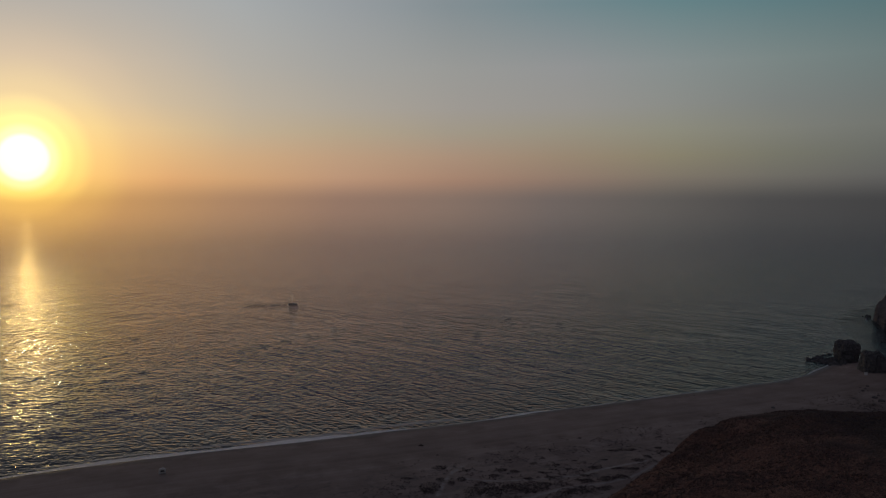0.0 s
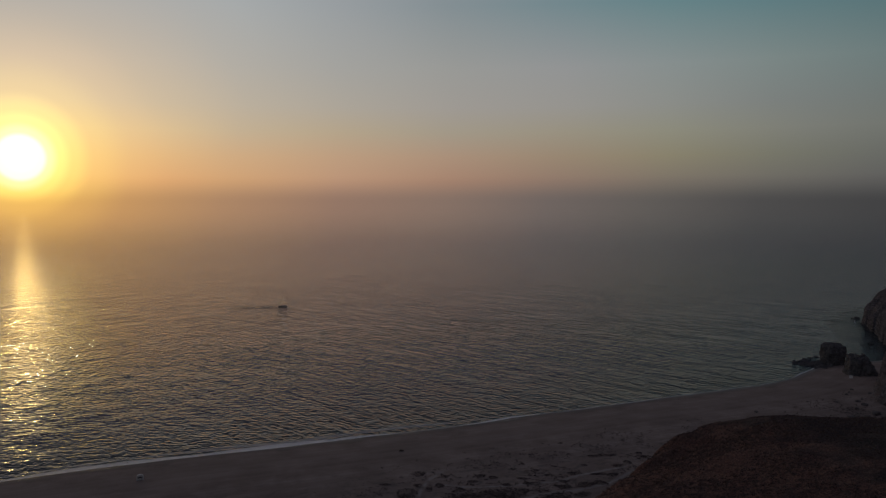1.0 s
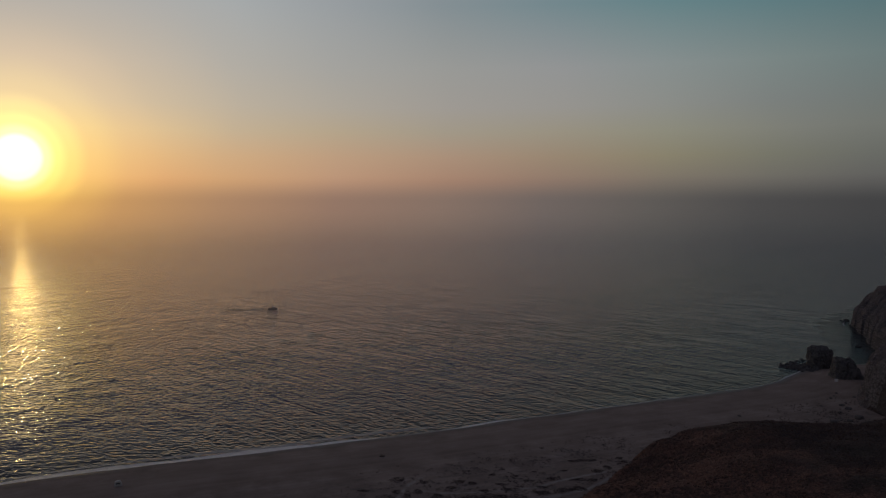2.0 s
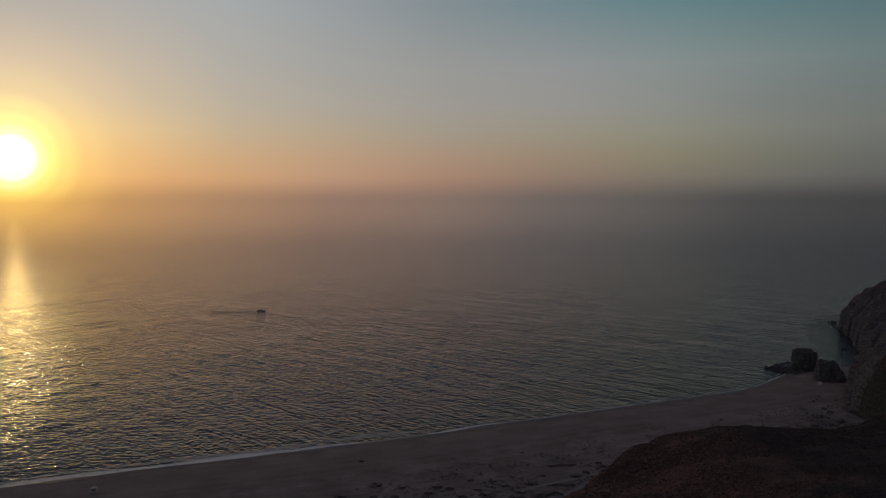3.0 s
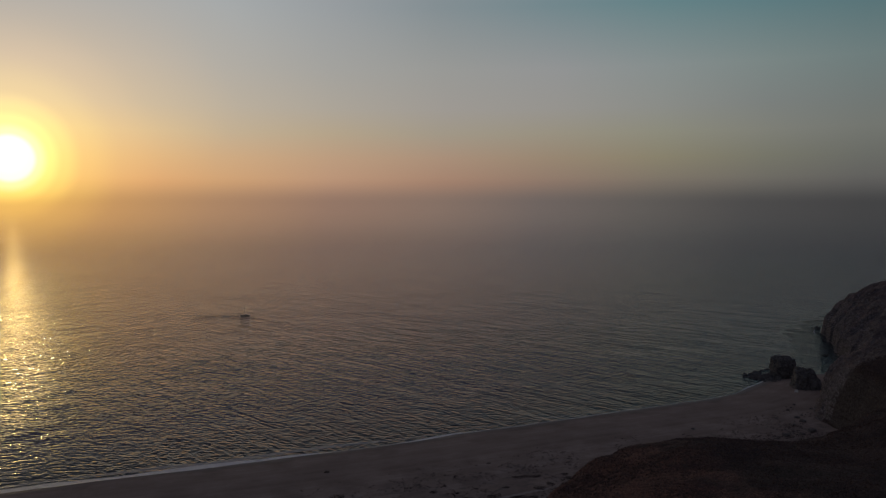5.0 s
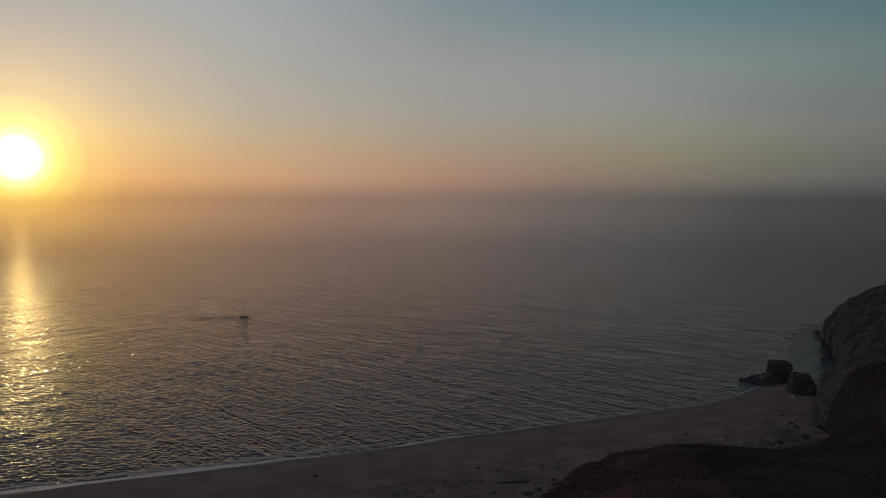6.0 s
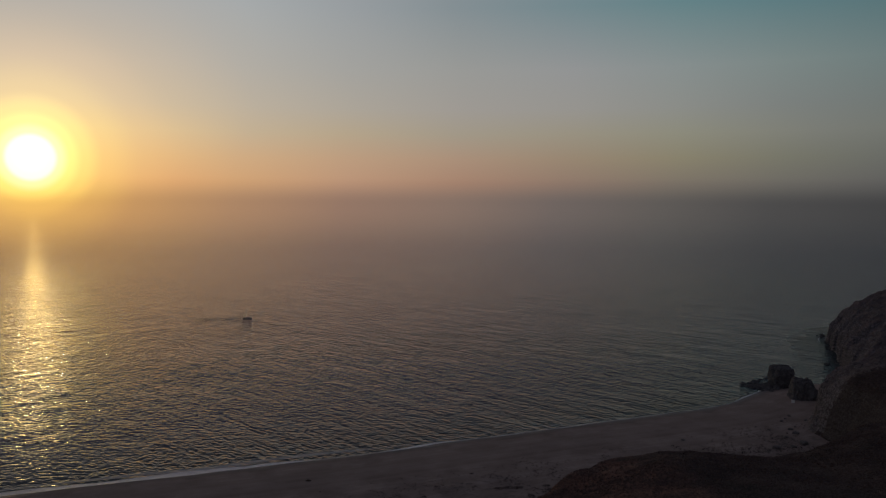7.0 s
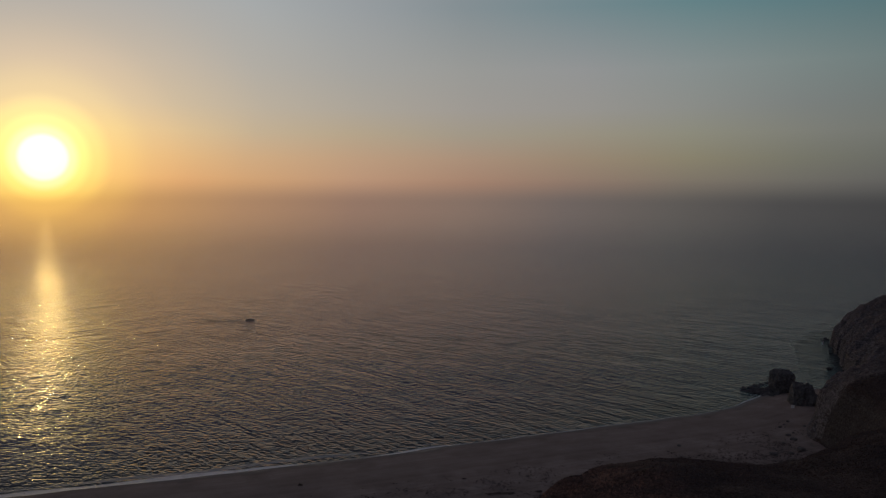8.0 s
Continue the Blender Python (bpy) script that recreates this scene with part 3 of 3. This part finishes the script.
# x, y, half width across, half depth
SHRUBS = [(8.2, 258.4, 1.0, 1.3), (20.5, 258.6, 1.6, 1.3), (24.5, 257.2, 1.5, 1.2), (31.8, 265.5, 1.2, 1.1), (-5.2, 241, 3.0, 4.4), (-1.4, 249.6, 1.2, 1.6),
          (2.8, 246.4, 1.1, 1.5), (6.2, 250, 1.6, 1.6), (66, 280, 1.9, 1.2), (69.8, 279.5, 2.2, 1.2), (62.6, 279.2, 1.7, 1.1), (80.8, 281.6, 1.4, 1.1), (47.7, 253, 1.5, 1.0),
          (52.4, 259.9, 2.2, 1.6), (43, 258.8, 1.0, 0.9), (53.3, 295.1, 0.8, 0.6), (10.5, 238, 3.2, 3.8), (16.2, 240, 2.6, 3.6), (22, 242, 3.2, 3.2), (27.4, 240, 3.0, 3.4),
          (36.5, 250.5, 2.6, 1.5), (55.5, 249.4, 3.2, 1.8), (60.2, 251, 2.4, 1.6), (45, 240, 3.4, 3.2), (39.5, 237.5, 2.6, 2.4), (33.8, 255.6, 1.6, 1.0),
          (-1, 261.2, 2.4, 2.4), (17.2, 253.6, 1.7, 1.0), (82, 277.5, 1.8, 1.5), (69, 266.5, 2.0, 1.6), (61, 259.5, 2.6, 1.2), (33, 243.5, 2.4, 2.2), (13, 246.2, 1.8, 1.5),
          (52, 241, 2.4, 2.0), (28, 249.5, 1.8, 1.1), (46.5, 247.5, 2.0, 1.4), (66, 258.5, 2.2, 1.3), (74, 271.5, 1.6, 1.4), (-12.5, 251, 1.8, 0.8), (40, 263.5, 0.8, 0.6),
          (47, 268, 0.7, 0.5), (58, 268.5, 1.1, 0.6), (36, 271, 0.8, 0.5)]
for i, (x, y, a, b) in enumerate(SHRUBS):
    m = pose(x, y, ground_z(x, y) + 0.02, 0, 0, (i * 53) % 40 - 20)
    ob = models[i] if i < 5 else copy_thing(models[i % 5], m)
    ob.matrix_basis = m @ Matrix.Diagonal((a * 1.15, b * 1.15, 0.5 + 0.2 * min(a, b), 1))

rng = np.random.RandomState(3)
px, py = rng.uniform(-35, 215, 60000), rng.uniform(225, 375, 60000)
s_near, d_near = outline_distance(px, py, SHORE, LAND_END), outline_distance(px, py, FOOT, LAND_END)
patchy = fbm(px, py, 16, 4, 0.6)
want = np.clip((s_near - 38) / 45, 0, 1) * np.clip(patchy * 1.2 + 0.45, 0, 1) * np.clip((px + 40) / 60, 0, 1)
want = np.maximum(want, 0.45 * np.clip(1 + d_near / 16, 0, 1) * np.clip(patchy + 0.6, 0, 1) * np.clip((s_near - 20) / 10, 0, 1))
keep = (d_near < 0.5) & (rng.rand(60000) < want * 0.9) & (trail_distance(px, py) > 1.3)
px, py = px[keep], py[keep]
pz = beach_height(px, py)[0]
leaf_cloud("dune_grass", np.stack([px, py, pz - 0.05, rng.uniform(0.2, 0.9, len(px)) ** 1.5], 1), DUNE_LEAF,
           "sparse dark dune grass and seaweed scattered over the sand", "dune grass", 12, 0.26)

# ---- scrub on the hill ----
hx, hy = rng.uniform(20, 290, 150000), rng.uniform(110, 360, 150000)
hz, hd = hill_height(hx, hy)
cover = np.clip(fbm(hx, hy, 22, 4, 0.6) * 0.9 + 0.55, 0.08, 1)
seen = (hd > 4) & (hd < 130) & (rng.rand(150000) < cover * np.clip(hd / 14, 0.1, 1) * 1.0)
leaf_cloud("scrub", np.stack([hx[seen], hy[seen], hz[seen] - 0.12, rng.uniform(0.2, 0.6, seen.sum())], 1), LEAF,
           "low dry reddish brown scrub covering the hillside", "scrub", 10, 0.4)

tx, ty = rng.uniform(205, 520, 60000), rng.uniform(360, 760, 60000)
tz, td = hill_height(tx, ty)
tops = (td > 5) & (td < 140) & (rng.rand(60000) < np.clip(fbm(tx, ty, 18, 4, 0.6) * 0.8 + 0.35, 0.03, 1) * np.clip(td / 30, 0.05, 1) * 0.5)
leaf_cloud("headland_scrub", np.stack([tx[tops], ty[tops], tz[tops] - 0.15, rng.uniform(0.35, 1.0, tops.sum())], 1), LEAF,
           "dark low scrub growing over the headland", "scrub", 8, 0.5)

# ---- foam along the waterline ----


def foam_strip(name, a, b, middle, width, seed, label, z=0.16, step=0.8, dense=1.0):
    """A ragged ribbon of foam that follows the waterline from station a to b."""
    line = np.array(SHORE, float)
    seg = np.hypot(*np.diff(line, axis=0).T)
    run = np.r_[0, np.cumsum(seg)]
    st = np.arange(a, b, step)
    x, y = np.interp(st, run, line[:, 0]), np.interp(st, run, line[:, 1])
    tx, ty = np.gradient(x), np.gradient(y)
    ln = np.hypot(tx, ty)
    nx, ny = ty / ln, -tx / ln                       # landward
    surge = np.clip(0.5 + 1.1 * fbm(st, st * 0 + seed + 3.7, 60, 3, 0.5), 0.25, 1.7)
    w = width * surge * np.clip(0.85 + 0.7 * fbm(st, st * 0 + seed, 30, 4, 0.5), 0.25, 2.0)
    w = w * np.interp(x, [-80, 20, 120, 235], [1.2, 1.0, 0.8, 0.6])
    c = middle + 1.3 * fbm(st, st * 0 + seed + 9.5, 34, 4) - 0.5 * w
    verts, faces, body = [], [], []
    cols = (-1.0, -0.6, 0.0, 0.6, 1.0)
    for i in range(len(st)):
        for k in cols:
            o = c[i] + k * w[i]
            verts.append((x[i] + nx[i] * o, y[i] + ny[i] * o, z + max(0.0, o) * 0.1 + 0.04 * (1 - k * k)))
            body.append(dense * min(1.0, 1.8 * (1.0 - abs(k) ** 2)))
    for i in range(len(st) - 1):
        for j in range(len(cols) - 1):
            q = i * len(cols) + j
            faces.append((q, q + 1, q + 1 + len(cols), q + len(cols)))
    me = bpy.data.meshes.new(name)
    me.from_pydata(verts, [], faces)
    me.attributes.new("body", "FLOAT", "POINT").data.foreach_set("value", body)
    me.materials.append(FOAM)
    return tagged(new(name, me), label, "foam", kind="stuff")


def station(x):
    line = np.array(SHORE, float)
    run = np.r_[0, np.cumsum(np.hypot(*np.diff(line, axis=0).T))]
    return float(np.interp(x, line[:, 0], run))


foam_strip("foam", station(-395), station(262), 0.4, 1.9, 2.0, "thin white line of foam along the water's edge")
foam_strip("foam", station(-330), station(120), -4.6, 1.6, 31.0, "broken strip of white wash behind the first wave", dense=0.4)
foam_strip("foam", station(90), station(225), -3.0, 1.2, 47.0, "faint strip of wash in the shallow water", dense=0.45)
foam_strip("foam", station(334), station(352), -5.0, 1.6, 63.0, "wash round the foot of the headland")

# ---- fishing boat ----


def boat():
    ob = thing("fishing_boat", pose(-134, 680, 0, 0, 0, 4), "small weathered fishing boat with a tall mast on the calm sea", "boat")
    stations = [(-3.9, 1.05, 0.7), (-2.6, 1.28, 0.65), (-0.8, 1.35, 0.67), (1.2, 1.22, 0.78), (2.6, 0.85, 0.98), (3.5, 0.4, 1.15), (4.0, 0.05, 1.28)]
    bm = bmesh.new()
    rings = []
    for x, w, h in stations:
        shape = [(-w, h), (-w * 0.97, h * 0.45), (-w * 0.8, -0.15), (-w * 0.3, -0.5), (0, -0.55), (w * 0.3, -0.5), (w * 0.8, -0.15), (w * 0.97, h * 0.45), (w, h),
                 (w * 0.9, h - 0.02), (w * 0.86, h - 0.42), (-w * 0.86, h - 0.42), (-w * 0.9, h - 0.02)]
        rings.append([bm.verts.new((x, y, z)) for y, z in shape])
    for a, b in zip(rings, rings[1:]):
        for i in range(len(a)):
            j = (i + 1) % len(a)
            bm.faces.new((a[i], a[j], b[j], b[i]))
    bm.faces.new(rings[0])
    bm.faces.new(rings[-1][::-1])
    bmesh.ops.recalc_face_normals(bm, faces=bm.faces)
    part("hull", bm, HULL, ob, smooth=False)
    bm = bmesh.new()
    for s in (-1, 1):
        for (x0, w0, h0), (x1, w1, h1) in zip(stations, stations[1:]):
            rod(bm, (x0, s * w0 * 0.95, h0 + 0.03), (x1, s * w1 * 0.95, h1 + 0.03), 0.06, sides=6)
    part("gunwale", bm, CABIN, ob, "pale rubbing strake")
    house = part("wheelhouse", box(bmesh.new(), (1.6, 1.4, 1.2), (0.7, 0, 1.1), 0.08), CABIN, ob, "pale wheelhouse")
    part("roof", box(bmesh.new(), (1.9, 1.7, 0.1), (0.7, 0, 1.75), 0.04), HULL, house)
    for x, y, sx, sy in ((1.51, -0.34, 0.04, 0.5), (1.51, 0.34, 0.04, 0.5), (0.3, 0.71, 0.5, 0.04), (1.1, 0.71, 0.5, 0.04), (0.3, -0.71, 0.5, 0.04), (1.1, -0.71, 0.5, 0.04)):
        part("pane", box(bmesh.new(), (sx, sy, 0.4), (x, y, 1.42)), GLASS, house)
    mast = part("mast", rod(bmesh.new(), (-0.5, 0, 0.5), (-0.5, 0, 10.2), 0.1, 0.05), RIG, ob)
    part("crosstree", rod(bmesh.new(), (-0.5, -0.9, 6.4), (-0.5, 0.9, 6.4), 0.06), RIG, mast)
    part("boom", rod(bmesh.new(), (-0.5, 0, 2.6), (-3.4, 0, 3.3), 0.07, 0.04), RIG, ob)
    for end in ((3.9, 0, 1.7), (-3.8, 0, 1.1), (-0.8, 1.3, 1.0), (-0.8, -1.3, 1.0)):
        part("stay", rod(bmesh.new(), (-0.5, 0, 9.9), end, 0.03, sides=5), RIG, ob)
    part("net_drum", rod(bmesh.new(), (-2.9, -0.7, 1.2), (-2.9, 0.7, 1.2), 0.45, sides=14), DECK, ob)
    part("fish_box", box(bmesh.new(), (0.8, 0.6, 0.6), (-1.7, 0.5, 0.85), 0.04), DECK, ob)
    part("fish_box", box(bmesh.new(), (0.8, 0.6, 0.6), (-1.7, -0.45, 0.85), 0.04), DECK, ob)
    return ob


boat()


def wake():
    """Two low diverging ridges and a churned strip behind the boat."""
    bm = bmesh.new()
    rnd = random.Random(4)
    for side, slope, high in ((1, 0.16, 0.2), (-1, 0.16, 0.2), (0, 0.0, 0.04)):
        prev = None
        for i in range(46):
            x = -4.0 - i * 0.9
            y = side * (0.9 + i * 0.9 * slope) + rnd.uniform(-0.12, 0.12)
            h = high * (1 - i / 46) * rnd.uniform(0.3, 1.0) + 0.13
            w = 0.5 + i * 0.02
            row = [bm.verts.new(p) for p in ((x, y - w, 0.08), (x, y - w * 0.3, h * 0.85), (x, y + w * 0.2, h), (x, y + w, 0.08))]
            if prev:
                for a in range(3):
                    bm.faces.new((prev[a], prev[a + 1], row[a + 1], row[a]))
            prev = row
    bmesh.ops.recalc_face_normals(bm, faces=bm.faces)
    ob = part("wake", bm, SEA, smooth=True)
    for key, value in (("offing", 690.0), ("shore", 400.0)):
        ob.data.attributes.new(key, "FLOAT", "POINT").data.foreach_set("value", [value] * len(ob.data.vertices))
    ob.matrix_basis = pose(-134, 680, 0, 0, 0, 4)
    return tagged(ob, "low spreading wake ripples trailing behind the boat", "wake", kind="stuff")


wake()

# ---- things left on the beach ----


def beach_shelter(x, y):
    """An open-fronted pop-up shelter: a bowed shell over a dark inside."""
    ob = thing("beach_shelter", pose(x, y, ground_z(x, y), 0, 0, 21), "small pale canvas beach shelter with a dark opening", "beach shelter")
    bm = bmesh.new()
    rows = []
    for shell, off in ((1.0, 0.0), (0.93, 0.03)):
        for d, k in ((-0.75, 0.97), (-0.3, 1.0), (0.35, 1.0), (0.85, 0.93), (1.05, 0.55)):
            ring = []
            for i in range(13):
                a = math.pi * i / 12
                c, s = math.cos(a), math.sin(a)
                ring.append(bm.verts.new((1.18 * shell * k * math.copysign(abs(c) ** 0.6, c), d - off * 2, 1.85 * shell * k * s ** 0.6)))
            rows.append(ring)
    for a, b in [(i, i + 1) for i in range(4)] + [(i, i + 1) for i in range(5, 9)] + [(0, 5), (4, 9)]:
        for i in range(12):
            bm.faces.new((rows[a][i], rows[a][i + 1], rows[b][i + 1], rows[b][i]))
    bmesh.ops.recalc_face_normals(bm, faces=bm.faces)
    part("shell", bm, CANVAS, ob, smooth=True)
    part("back_panel", box(bmesh.new(), (1.8, 0.05, 1.25), (0, 0.25, 0.68), 0.02), INNER, ob, "dark inner lining")
    part("floor_sheet", box(bmesh.new(), (2.1, 1.4, 0.05), (0, -0.1, 0.04), 0.02), INNER, ob)
    bm = bmesh.new()
    rings = []
    for y, k in ((-0.82, 1.02), (-0.82, 0.7), (-0.74, 0.7), (-0.74, 1.02)):
        rings.append([bm.verts.new((1.18 * k * math.copysign(abs(math.cos(math.pi * i / 12)) ** 0.6, math.cos(math.pi * i / 12)), y,
                                    1.85 * k * math.sin(math.pi * i / 12) ** 0.6)) for i in range(13)])
    for a in range(4):
        for i in range(12):
            bm.faces.new((rings[a][i], rings[a][i + 1], rings[(a + 1) % 4][i + 1], rings[(a + 1) % 4][i]))
    bmesh.ops.recalc_face_normals(bm, faces=bm.faces)
    part("front_arch", bm, CANVAS, ob, "pale front hem")
    part("front_panel", box(bmesh.new(), (1.9, 0.05, 0.7), (0, -0.7, 0.4), 0.02), CANVAS, ob, "low pale canvas wall across the opening")
    for s in (-1, 1):
        part("pole", rod(bmesh.new(), (s * 0.35, -0.7, 0), (s * 0.35, -0.7, 1.6), 0.035), STEEL, ob)
    part("bag", rock_mesh(bmesh.new(), (0.4, 0.3, 0.3), 3, 0.3, 0.15, 2), CANVAS, ob, "pale bag inside the shelter").location = (-0.4, -0.4, 0.3)
    return ob


beach_shelter(-98.3, 261.6)


def ridge_tent(x, y):
    ob = thing("tent", pose(x, y, ground_z(x, y), 0, 0, -27) @ Matrix.Scale(1.15, 4), "small pale and orange tent beside the rocks on the sand", "tent")
    for s, mat, label in ((1, ORANGE, "orange side"), (-1, CANVAS, "pale side")):
        bm = bmesh.new()
        box(bm, (1.5, 0.05, 1.45), (0, s * 0.42, 0.6), 0.02, (s * 33, 0, 0))
        part("tent_panel", bm, mat, ob, label)
    bm = bmesh.new()
    vs = [bm.verts.new(p) for p in ((0.7, -0.78, 0.02), (0.7, 0.78, 0.02), (0.7, 0, 1.18), (0.66, -0.78, 0.02), (0.66, 0.78, 0.02), (0.66, 0, 1.18))]
    for f in ((0, 1, 2), (5, 4, 3), (0, 3, 4, 1), (1, 4, 5, 2), (2, 5, 3, 0)):
        bm.faces.new([vs[i] for i in f])
    part("door_flap", bm, CANVAS, ob)
    return ob


ridge_tent(226.4, 404.8)


def driftwood(x, y):
    ob = thing("driftwood_log", pose(x, y, ground_z(x, y), 0, 0, 8), "dark driftwood log with upright stubs on the bare sand", "driftwood")
    bm = bmesh.new()
    pts = [(-1.0, 0, 0.16), (-0.4, 0.1, 0.24), (0.3, -0.05, 0.22), (1.0, 0.12, 0.14)]
    for (a, r), (b, q) in zip(zip(pts, (0.14, 0.22, 0.22, 0.16)), zip(pts[1:], (0.22, 0.22, 0.16, 0.08))):
        rod(bm, a, b, r, q, 10)
    part("log", bm, DRIFT, ob)
    for at, to in (((-0.25, 0.05, 0.3), (-0.3, 0.0, 0.95)), ((0.15, 0, 0.3), (0.3, 0.05, 0.8)), ((0.5, 0, 0.2), (0.75, 0.1, 0.5))):
        part("branch_stub", rod(bmesh.new(), at, to, 0.16, 0.08, 8), DRIFT, ob)
    return ob


driftwood(-8.7, 289.1)
